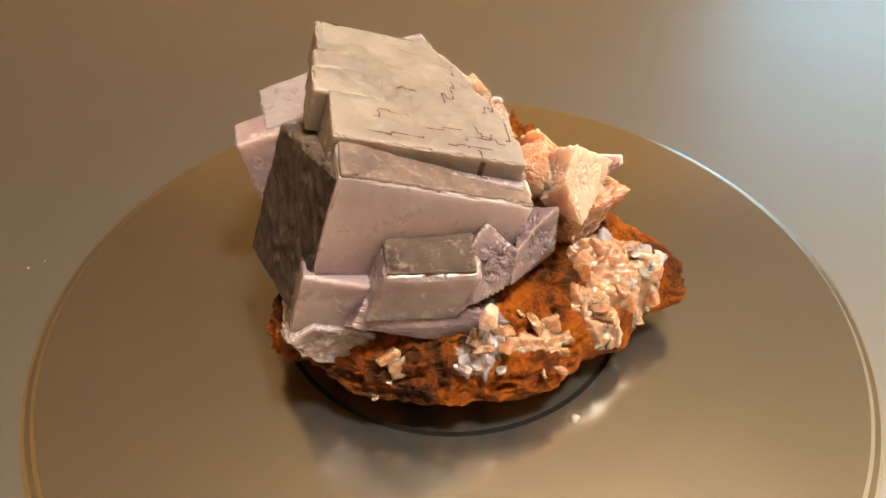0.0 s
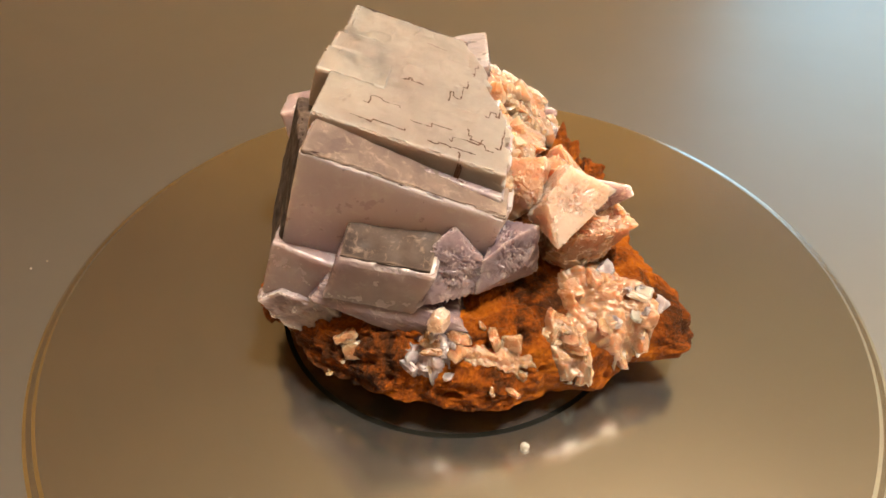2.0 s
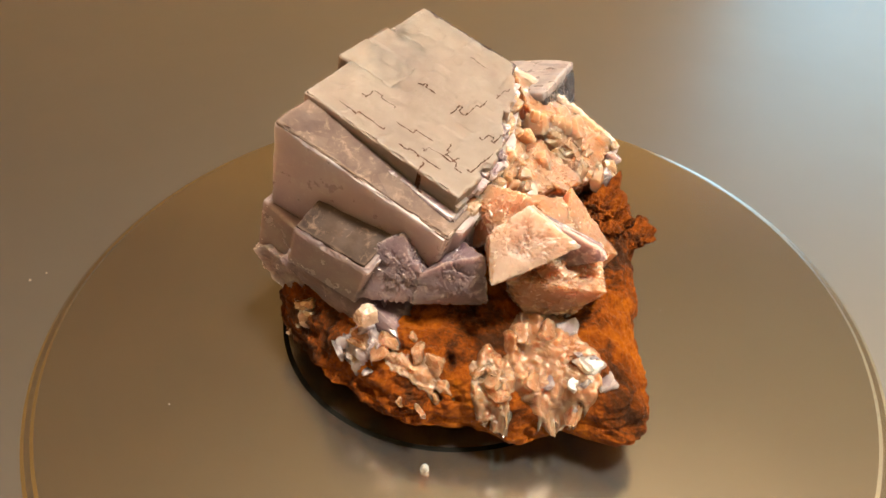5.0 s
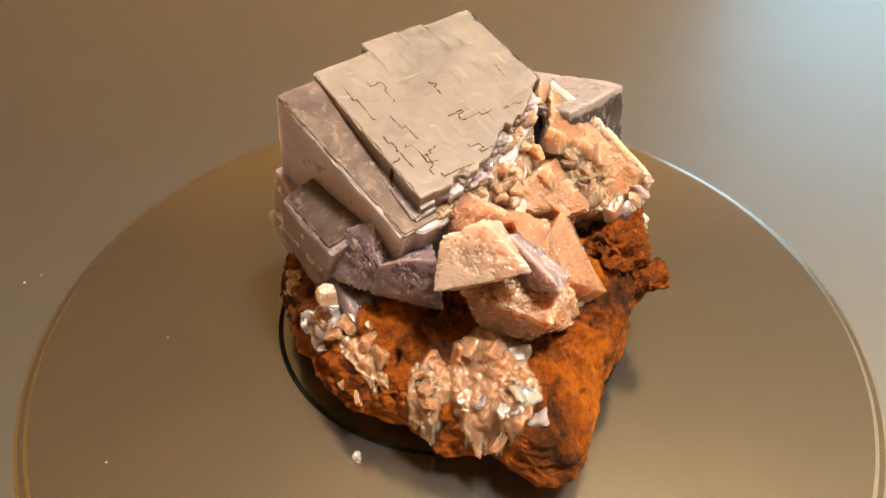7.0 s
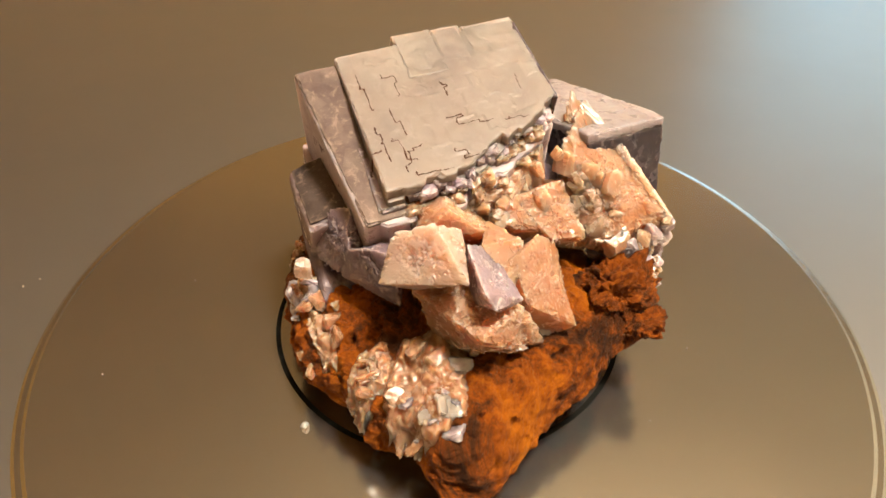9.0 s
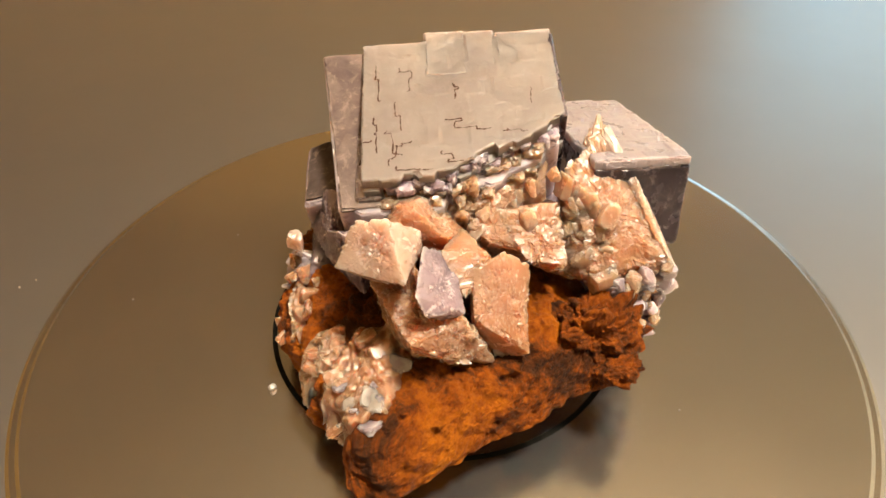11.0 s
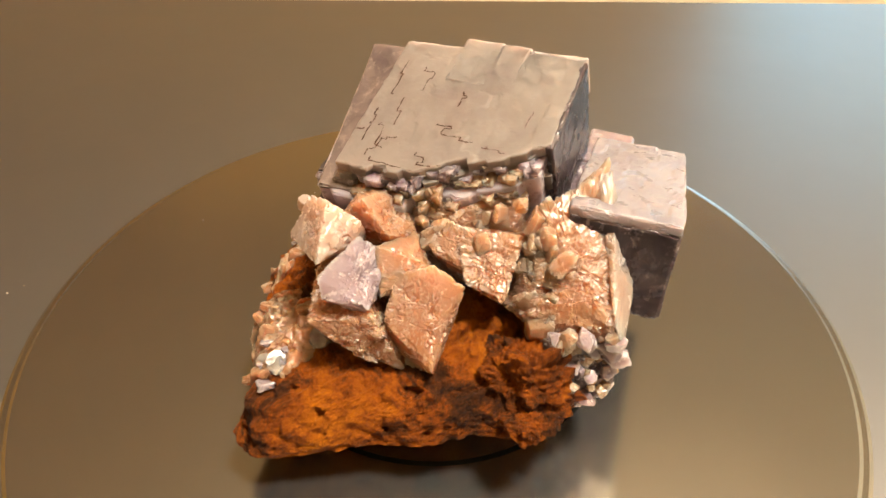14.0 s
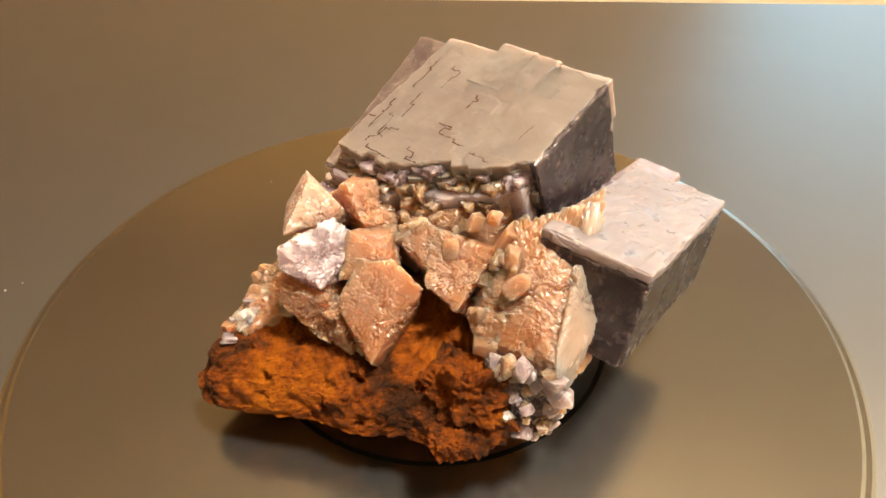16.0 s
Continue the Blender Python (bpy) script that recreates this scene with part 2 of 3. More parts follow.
WX0, WX1, WZ0, WZ1 = 0.78, 1.86, 0.20, 1.04
structure("wall_north", join_boxes(((-1.9, 1.9, -0.76), (WX0, 2.0, 1.40)), ((WX1, 1.9, -0.76), (1.9, 2.0, 1.40)), ((WX0, 1.9, -0.76), (WX1, 2.0, WZ0)), ((WX0, 1.9, WZ1), (WX1, 2.0, 1.40))), WALL, "warm brown painted wall with a window", "wall")
structure("wainscot", box_bm((-1.9, 1.88, -0.76), (1.9, 1.897, -0.05)), CREAM, "cream panel along the foot of the wall", "trim")
window = tagged(new("window_1"), "white framed window with daylight behind it", "window", kind="structure")
part("window_frame", join_boxes(((WX0, 1.93, WZ0), (WX0 + 0.05, 1.98, WZ1)), ((WX1 - 0.05, 1.93, WZ0), (WX1, 1.98, WZ1)), ((WX0 + 0.05, 1.93, WZ0), (WX1 - 0.05, 1.98, WZ0 + 0.05)), ((WX0 + 0.05, 1.93, WZ1 - 0.05), (WX1 - 0.05, 1.98, WZ1)), ((1.30, 1.935, WZ0 + 0.05), (1.34, 1.975, WZ1 - 0.05))), CREAM, window)
structure("wall_east", box_bm((1.9, -2.2, -0.76), (2.0, 2.0, 1.40)), CREAM, "cream painted wall", "wall")

# ---- the table and the turning disc ----
TABLE_Z = -0.010
table = tagged(new("table"), "satin grey metal table with a straight far edge", "table")
part("tabletop", box_bm((-0.75, -0.55, TABLE_Z - 0.03), (0.75, 0.256, TABLE_Z), 0.002), TABLE, table)
for lx in (-0.70, 0.70):
    for ly in (-0.50, 0.20):
        part("leg", box_bm((lx - 0.025, ly - 0.025, -0.76), (lx + 0.025, ly + 0.025, TABLE_Z - 0.03), 0.003), TABLE, table)

DISC_X, DISC_Y = 0.0, 0.0034
turntable = tagged(new("turntable"), "satin grey round turntable with a double rim", "turntable")
turntable.location = (DISC_X, DISC_Y, 0)
bm, rings = lathe_bm([(0.0965, TABLE_Z + 0.0005), (0.1012, TABLE_Z + 0.0010), (0.1022, -0.0022), (0.10195, -0.0011), (0.1010, -0.0006), (0.09985, -0.0005), (0.0989, 0.0), (0.0434, 0.0), (0.0432, -0.0006), (0.0424, -0.0006), (0.0422, 0.0)])
bm.faces.new(rings[-1])
bm.faces.new(rings[0][::-1])
part("platter", bm, DISC, turntable)
bm, rings = lathe_bm([(0.0434, -0.0001), (0.0422, -0.0001)])
part("groove", bm, GROOVE, turntable, "thin black ring groove")

# ---- the specimen, in millimetres ----
specimen = tagged(new("mineral_specimen"), "pale violet cubic fluorite crystals on rusty orange rock", "mineral")
CO, CU, CV, CN = Vector((-27.1, 18.7, 65.1)), Vector((0.9285, 0.2138, -0.3036)), Vector((-0.2023, 0.9769, 0.0694)), Vector((0.3114, -0.0030, 0.9503))


def uvn(a, b, c):
    return CO + CU * a + CV * b + CN * c


def crystal(name, mat, o, a, b, c, edge=0.6, relief=0.25, step=0.0, seed=0, cuts=12, chip=1.1, taper=0.0, label=""):
    """A block with one corner at o and the edges a, b, c, in millimetres: softened edges, uneven faces, low growth steps."""
    o, e = Vector(o), [Vector(a), Vector(b), Vector(c)]
    size = [w.length for w in e]
    bm = bmesh.new()
    grids = []
    for s in size:
        r = min(edge, s * 0.3) / s
        inner = [r + (1 - 2 * r) * i / cuts for i in range(cuts + 1)]
        grids.append([0, r * 0.3] + inner + [1 - r * 0.3, 1])
    verts = {}

    def vert(p):
        if p not in verts:
            q = [min(max(x, min(edge, s * 0.3) / s), 1 - min(edge, s * 0.3) / s) for x, s in zip(p, size)]
            d = Vector([(x - y) * s for x, y, s in zip(p, q, size)])
            if d.length > 0:
                d = d.normalized() * min(edge, min(size) * 0.3)
            q[0] *= 1 - taper * max(0.0, (q[1] - 0.42) / 0.58) - (taper * 0.11 * noise.cell(Vector((q[1] * 11 + 0.3 * noise.noise(Vector((q[1] * 9, q[2] * 3, 0))), math.floor(q[2] * 5) + 0.5, seed))) if taper else 0)
            w = o + sum((e[i] * q[i] + e[i].normalized() * d[i] for i in range(3)), Vector())
            out = sum((e[i].normalized() * d[i] for i in range(3)), Vector()).normalized()
            k = w * 0.09 + Vector((seed * 7.3, 0, 0))
            h = noise.noise(k) * relief * 1.2 + noise.noise(k * 5) * relief * 0.5
            if sum(1 for x in d if abs(x) > 1e-9) > 1:
                h -= chip * max(0.0, noise.noise(k * 4.5) + 0.5 * noise.noise(k * 13) - 0.05)
            if step:
                cell = Vector([math.floor(q[i] * size[i] / g + noise.noise(k * 2.0 + Vector((i * 9, 0, 0))) * 0.5) for i, g in ((0, 4.3), (1, 3.1), (2, 50.0))])
                h += step * noise.cell(cell * 1.01 + Vector((0.5, 0.5, seed)))
            verts[p] = bm.verts.new((w + out * h) * MM)
        return verts[p]

    for ax in range(3):
        i, j = (ax + 1) % 3, (ax + 2) % 3
        for side in (0, 1):
            for x0, x1 in zip(grids[i], grids[i][1:]):
                for y0, y1 in zip(grids[j], grids[j][1:]):
                    quad = []
                    for x, y in ((x0, y0), (x1, y0), (x1, y1), (x0, y1)):
                        p = [0, 0, 0]
                        p[ax], p[i], p[j] = side, x, y
                        quad.append(vert(tuple(p)))
                    bm.faces.new(quad if side else quad[::-1])
    if e[0].cross(e[1]).dot(e[2]) < 0:
        bmesh.ops.reverse_faces(bm, faces=bm.faces[:])
    return part(name, bm, mat, specimen, label)


def dv(a, b, c):
    return CU * a + CV * b + CN * c


def sphere_dirs(level):
    bm = bmesh.new()
    bmesh.ops.create_icosphere(bm, subdivisions=level, radius=1.0)
    dirs = np.array([w.co[:] for w in bm.verts])
    faces = [[w.index for w in f.verts] for f in bm.faces]
    bm.free()
    return dirs, faces


DIRS = {level: sphere_dirs(level) for level in (3, 4, 5, 6, 7)}


def chunk_mesh(name, size, seed, cuts=10, level=5, relief=0.07, turn=(0, 0, 0), bite=(0.62, 0.95)):
    """A broken crystal lump: a block cut by random planes, with slightly uneven faces, in millimetres."""
    rnd = random.Random(seed)
    dirs, faces = DIRS[level]
    half = np.array(size) / 2.0
    d = dirs * half
    d /= np.linalg.norm(d, axis=1)[:, None]
    normals, dist = [], []
    for ax in range(3):
        for sg in (1, -1):
            nrm = np.zeros(3)
            nrm[ax] = sg
            normals.append(nrm)
            dist.append(half[ax])
    for _ in range(cuts):
        w = np.array([rnd.gauss(0, 1) for _ in range(3)])
        w /= np.linalg.norm(w)
        normals.append(w)
        dist.append(np.abs(w * half).sum() * rnd.uniform(*bite) * 0.82)
    dots = d @ np.array(normals).T
    with np.errstate(divide="ignore"):
        r = np.where(dots > 1e-6, np.array(dist) / np.maximum(dots, 1e-6), 1e9).min(axis=1)
    pts = d * r[:, None]
    rot = Euler([radians(a) for a in turn]).to_matrix()
    big = max(size)
    out = []
    for p in pts:
        p = Vector(p)
        k = p * (3.0 / big) + Vector((seed * 1.7, seed * 0.3, 0))
        cleave = round(noise.noise(k * 1.9 + Vector((0, 0, 4))) * 4) / 4 + 0.6 * round(noise.noise(k * 4.3) * 3) / 3
        p = p * (1 + relief * 0.5 * noise.noise(k * 1.5) + relief * 1.3 * cleave + relief * 0.5 * noise.noise(k * 9) + relief * 0.3 * noise.noise(k * 21))
        out.append(tuple((rot @ p) * MM))
    me = bpy.data.meshes.new(name)
    me.from_pydata(out, [], faces)
    return me


def chunk(name, mat, centre, size, seed, turn=(0, 0, 0), label="", **kw):
    me = chunk_mesh(name, size, seed, turn=turn, **kw)
    me.materials.append(mat)
    ob = new(name, me)
    ob.location = Vector(centre) * MM
    ob.parent = specimen
    return tagged(ob, label)


def shard(name, mat, corners, seed, relief=0.4, block=2.2, level=6, label=""):
    """A broken crystal spanned by a few corners, in millimetres: flat faces with small square cleavage steps and chipped edges."""
    bm = bmesh.new()
    for c in corners:
        bm.verts.new(Vector(c))
    bmesh.ops.convex_hull(bm, input=bm.verts[:])
    mid = sum((Vector(c) for c in corners), Vector()) / len(corners)
    planes = []
    for f in bm.faces:
        f.normal_update()
        w = f.normal if f.normal.dot(f.calc_center_median() - mid) > 0 else -f.normal
        planes.append((*w, w.dot(f.calc_center_median() - mid)))
    bm.free()
    planes = np.array(planes)
    spread = np.array([Vector(c) - mid for c in corners])
    size = np.sqrt((spread ** 2).mean(axis=0)) + 1.0
    dirs, faces = DIRS[level]
    d = dirs * size
    d /= np.linalg.norm(d, axis=1)[:, None]
    dots = d @ planes[:, :3].T
    reach = np.where(dots > 1e-6, planes[:, 3] / np.maximum(dots, 1e-6), 1e9)
    reach.sort(axis=1)
    r, gap = reach[:, 0], reach[:, 1] - reach[:, 0]
    out = []
    shift = Vector((seed * 3.7, seed * 1.3, seed * 0.7))
    for way, far, g in zip(d, r, gap):
        p = Vector(way) * far
        k = p + shift
        h = 0.0
        for scale, part_of in ((1.0, 1.0), (0.45, 0.45)):
            c = k + Vector((noise.noise(k * 0.25), noise.noise(k * 0.25 + shift), noise.noise(k * 0.3 - shift))) * block * 0.5
            cell = [math.floor(x.dot(c) / (block * scale * m)) for x, m in ((CU, 1.0), (CV, 1.3), (CN, 0.8))]
            h += part_of * (noise.cell(Vector(cell) * 1.01 + Vector((0.5, 0.5, seed + 0.5))) - 0.5)
        h = h * relief * (0.35 + 1.3 * max(0.0, 0.5 + noise.noise(k * 0.12)))
        h += 0.35 * relief * noise.noise(k * 1.4)
        # chipped edges
        h -= 1.1 * max(0.0, 1 - g / 1.2) * max(0.0, noise.noise(k * 0.5) + 0.6 * noise.noise(k * 1.7) + 0.1)
        out.append(tuple((p + Vector(way) * h) * MM))
    me = bpy.data.meshes.new(name)
    me.from_pydata(out, [], faces)
    me.materials.append(mat)
    ob = new(name, me)
    ob.location = mid * MM
    ob.parent = specimen
    return tagged(ob, label)


TILT_TURN = (0, 18, 12)  # the large cube's lean, for lumps that follow it

# large stepped cube: body, upper plate, etched side, ledges
crystal("cube_crystal", PINK, uvn(-0.8, -50.2, -42), dv(40.0, 4.0, -4.2), dv(0, 46.2, 0), dv(0, 0, 40.4), edge=0.45, relief=0.12, cuts=36, taper=0.3, label="large pale violet fluorite cube")
crystal("growth_plate", PALE, uvn(-1.5, -41, -12), dv(37.0, 0, 0), dv(0, 41, 0.3), dv(0, 0, 12.2), edge=0.4, relief=0.12, step=0.07, cuts=56, seed=2, taper=0.34, label="cracked greyish upper face of the cube")
crystal("growth_plate", PALE, uvn(-4.2, -27.5, -9), dv(14, 0, 0.2), dv(0, 9, 0), dv(0, 0, 9.2), edge=0.5, cuts=14, seed=3)
crystal("growth_plate", PALE, uvn(-3.6, -19, -9), dv(14, 0, 0), dv(0, 7.0, 0), dv(0, 0, 9.4), edge=0.8, cuts=14, seed=4)
crystal("growth_plate", PALE, uvn(-2.6, -12, -9), dv(12, 0, 0), dv(0, 12.3, 0), dv(0, 0, 9.3), edge=0.5, cuts=14, seed=5)
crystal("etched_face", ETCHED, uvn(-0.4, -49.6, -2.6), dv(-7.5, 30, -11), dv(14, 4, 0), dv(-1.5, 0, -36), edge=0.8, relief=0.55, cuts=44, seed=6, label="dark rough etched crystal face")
crystal("etched_ledge", LEDGE, uvn(-0.4, -49.8, -2.4), dv(38.9, 4.0, -4.2), dv(0, 9.5, 0.3), dv(0, 0, 1.2), edge=0.4, relief=0.35, cuts=40, seed=17, label="brown etched ledge of the cube")
for k, (v0, dn) in enumerate(((-42.6, -2.0), (-43.7, -3.6))):
    crystal("growth_plate", LILAC, uvn(3.0 + k, v0, -14), dv(34.0 - k, 0, -1.6), dv(0, 5, 0), dv(0, 0, 13.4 + dn), edge=0.35, relief=0.25, cuts=30, seed=18 + k)
crystal("ledge", LILAC, uvn(-2.6, -52.6, -43), dv(14.6, -1.5, 0), dv(0, 11, 0), dv(0, 1.5, 17.8), edge=0.6, relief=0.3, seed=8, cuts=24)
crystal("small_crystal", LILAC, uvn(9.8, -57, -30.5), dv(18.5, 0.5, 2.6), dv(0, 12, 3.0), dv(1, 0.5, 12.2), edge=0.8, relief=0.25, seed=9, cuts=26, label="small dark violet fluorite cube")
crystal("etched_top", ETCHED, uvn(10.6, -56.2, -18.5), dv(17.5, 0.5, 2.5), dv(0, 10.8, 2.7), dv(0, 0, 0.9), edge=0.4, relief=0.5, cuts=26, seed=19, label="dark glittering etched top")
shard("violet_shard", VIOLET, ((3.6, -26, 40.5), (7, -21, 43.5), (13.5, -22, 37), (12, -24.5, 29), (2, -31, 28.5), (3, -20, 28), (13, -13, 29), (5, -16, 40)), 11, relief=0.2, block=2.6, label="dark violet broken crystal")
shard("violet_shard", VIOLET, ((13, -22.5, 37), (17.5, -18, 40.8), (22, -13.5, 41.8), (22.5, -12.5, 28.5), (12, -24.5, 29.3), (13, -11, 39), (13, -11, 28), (20.5, -17.5, 34)), 12, relief=0.12, block=3.0, label="smoky violet broken crystal")
chunk("violet_lump", VIOLET, uvn(22, -50, -32), (44, 14, 11), 13, TILT_TURN, cuts=6, relief=0.03)
chunk("violet_lump", LILAC, uvn(6, -47, -42), (18, 14, 10), 14, TILT_TURN, cuts=6)

# crystals behind
rear = Vector((-8.6, 50.6, 49.6))
crystal("rear_crystal", LILAC, (-54.0, 23.0, 37.4), (22, 7.5, 5.2), (3.4, -10.2, 0.4), (3.2, 0.4, -17.5), edge=0.6, relief=0.3, cuts=18, seed=16)
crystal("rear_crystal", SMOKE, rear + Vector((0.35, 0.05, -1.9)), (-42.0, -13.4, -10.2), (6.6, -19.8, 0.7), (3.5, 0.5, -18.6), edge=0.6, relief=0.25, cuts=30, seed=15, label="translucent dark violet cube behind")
# top of the rear cube: a thin slab with window sheen painted in
crystal("rear_sheen_plate", SHEEN, rear, (-42.2, -13.4, -10.2), (6.6, -20.0, 0.7), (0.4, 0.05, -2.3), edge=0.5, relief=0.2, step=0.2, cuts=30, seed=35, label="top of the violet cube, whitened by painted window sheen")
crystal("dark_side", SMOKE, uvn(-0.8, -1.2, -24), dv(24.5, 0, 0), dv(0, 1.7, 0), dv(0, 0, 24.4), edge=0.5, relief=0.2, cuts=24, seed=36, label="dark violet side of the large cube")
chunk("violet_lump", VIOLET, uvn(20, 3, -29), (30, 20, 14), 18, TILT_TURN, cuts=6)
chunk("violet_lump", LILAC, uvn(4, -14, -36), (20, 26, 16), 19, TILT_TURN, cuts=7)

# broken peach mass with the pale ridge
shard("peach_mass", PEACH, ((-1, 24.5, 49), (-13, 32, 52.5), (8.6, 48.2, 34.7), (5, 48.5, 27), (4.5, 35, 43.5), (9, 22.5, 29.5), (14, 32, 34), (-12, 28, 30), (-8, 44, 26), (12, 40, 25)), 20, relief=0.5, block=3.4, level=7, label="broken peach fluorite mass with a pale ridge")
shard("pale_ridge", CREAMY, ((-14.5, 32.5, 53.2), (-12.5, 30.5, 52.4), (-2.5, 40, 46), (9.2, 47.6, 35.6), (8.8, 49.2, 33.8), (5.5, 49, 27.5), (-10, 41, 40), (-4, 45.5, 36)), 21, relief=0.4, block=1.5, level=6)
shard("upright_shard", PEACH, ((-17.3, 31, 53.4), (-14, 28.5, 50), (-6, 27.5, 46.5), (-4, 33, 44), (-14, 35, 48), (-12, 30, 38)), 22, relief=0.3, block=1.6)
shard("peach_slope", PEACH, (uvn(34.5, -36, -6), uvn(26, -3, -7), uvn(38.2, -15.4, -8), uvn(45.5, -8, -21), uvn(44, -30, -19), uvn(30, -3, -22), uvn(30, -33, -24), uvn(41, -33, -10)), 23, relief=0.6, block=3.6, level=7)
shard("peach_block", PEACH, ((19.5, -2.5, 50), (14, -8, 46.5), (13.2, 6.8, 41), (9, -2, 47), (20, 4.5, 44.5), (16, 2, 32), (8, 6, 37), (14, -9, 36), (21, -9, 43)), 24, relief=0.2, block=3.0, level=6)
shard("peach_block", PEACH, ((9.5, 12, 45.5), (13.8, 6.5, 42.5), (15.5, 11, 41), (13.5, 19.5, 37.5), (7, 19, 40.5), (10, 14, 30), (5, 10, 38)), 29, relief=0.25, block=3.0, level=6)
shard("peach_block", PEACH, ((9.5, 12, 44), (16.5, 19.5, 37), (9.5, 24, 29), (3, 25, 43), (14.5, 27.5, 35.5), (5, 14, 31), (-2, 22, 40)), 31, relief=0.35, block=3.2, level=6)
shard("peach_block", PEACH, ((23, 3, 43.4), (20, 12, 42), (29, 9, 37), (18, 4, 33), (17, 14, 35), (13, 6, 42)), 33, relief=0.2, block=3.0)
shard("pale_plate", CREAMY, ((26.4, -17, 39.3), (22.3, -13.5, 48.2), (25, -6, 51.4), (22, -0.5, 47), (23.8, 0.2, 44.2), (34.5, -1.0, 44.2), (25, -10, 35.5), (18, -10, 40), (17, -3, 38)), 25, relief=0.10, block=3.4, level=6, label="flat cream-coloured crystal plate")
shard("lilac_plate", LILAC, ((23.6, 0, 45.2), (36.5, 1.2, 44.4), (32.5, 9.6, 37.6), (38, 3, 41), (21, 5.5, 41.2), (28, 0, 34), (22, 6, 35), (31, 6, 33)), 26, relief=0.1, block=3.0, level=6, label="smooth lilac crystal plate")
shard("peach_lump", PEACH, ((25, -11, 36), (40, 0.8, 35.5), (37, 7, 29), (33, 0, 24), (28.5, -5, 20.5), (26.5, 9.5, 15.5), (34.3, 2.5, 37), (32, 10, 35.5), (30, 16, 22), (20, -3, 21), (17, 7, 17), (19, -5, 38), (21, 13, 18)), 27, relief=0.45, block=3.0, level=7)
shard("peach_tooth", PEACH, ((19.6, 15, 42.4), (16.4, 20, 36.8), (29.8, 21.8, 26), (25.3, 19.3, 19.5), (30.5, 11, 34), (24, 9, 40.6), (27, 10, 18.5), (14, 10, 30), (16, 15, 21)), 28, relief=0.16, block=3.4, level=7, label="long peach crystal tooth")
shard("peach_lump", LILAC, ((14.5, 33, 26), (11.5, 43.5, 24), (8.5, 43.5, 13.2), (2.5, 46.5, 16.5), (3, 45, 27), (11, 35, 16), (0, 36, 20), (8, 33, 28)), 34, relief=0.8, block=2.0, level=7)

# worn growth steps along the lower edge of the upper plate
rnd = random.Random(5)
for k in range(30):
    vv = -37 + 34 * (k + rnd.random()) / 30
    ue = 36.4 - 12.0 * max(0, (vv + 24) / 24)
    drop = rnd.choice((0.5, 1.0, 1.8, 2.8, 4.0, 5.5))
    w = rnd.uniform(2.5, 7.0)
    out = 1.6 + drop * 0.8
    jag = [Vector((rnd.uniform(-0.7, 0.7), rnd.uniform(-0.7, 0.7), rnd.uniform(-0.5, 0.2))) for _ in range(4)]
    top = [uvn(ue - 4 + drop * 0.4, vv - w / 2, -drop), uvn(ue - 4 + drop * 0.4, vv + w / 2, -drop), uvn(ue - 2.2 + out, vv + w * rnd.uniform(0.2, 0.5), -drop - rnd.uniform(0, 0.8)), uvn(ue - 2.2 + out, vv - w * rnd.uniform(0.2, 0.5), -drop - rnd.uniform(0, 0.8))]
    top = [p + q for p, q in zip(top, jag)]
    shard("growth_step", VIOLET if drop < 1.5 else PINK if drop < 2.0 else PEACH, top + [p - dv(rnd.uniform(0, 1.5), 0, 7) for p in top], 40 + k, relief=0.25, block=1.6, level=4)

# dark stepped cracks in the upper plate
bmp = bmesh.new()
for ob in specimen.children:
    if ob.name.startswith("growth_plate"):
        bmp.from_mesh(ob.data)
PLATE_TREE = BVHTree.FromBMesh(bmp)
bmp.free()


def crack(u0, v0, steps, du, dvv, seed, width=0.22):
    """A staircase crack over the upper face, from u0, v0: steps pieces of about du along u and dvv along v."""
    rs = random.Random(seed)
    path = [(u0, v0)]
    for k in range(steps):
        a, b = path[-1]
        long = k % 2 == 0
        run = rs.uniform(0.35, 2.0) * rs.choice((1, 1, 1, -0.5))
        for m in range(6):
            a += (du / 6 * abs(run) if long else 0) + rs.gauss(0, 0.09)
            b += (0 if long else dvv / 6 * run) + rs.gauss(0, 0.09)
            path.append((a, b))
    bm = bmesh.new()
    rows = []
    for m, (a, b) in enumerate(path):
        c, d = path[min(m + 1, len(path) - 1)], path[max(m - 1, 0)]
        t = Vector((c[0] - d[0], c[1] - d[1]))
        t = t.normalized() if t.length > 0 else Vector((1, 0))
        w = width * 0.62 * rs.uniform(0.15, 1.3) * (0.2 if m in (0, len(path) - 1) else 1)
        row = []
        for sg, lift in ((-1, 0.03), (1, 0.03)):
            x = uvn(a - t.y * w * sg, b + t.x * w * sg, 6) * MM
            hit = PLATE_TREE.ray_cast(x, -CN)
            if hit[0] is None:
                break
            row.append(bm.verts.new(hit[0] + CN * lift * MM))
        if len(row) == 2:
            rows.append(row)
    for p, q in zip(rows, rows[1:]):
        bm.faces.new((p[0], q[0], q[1], p[1]))
    part("crack", bm, CRACK, specimen)


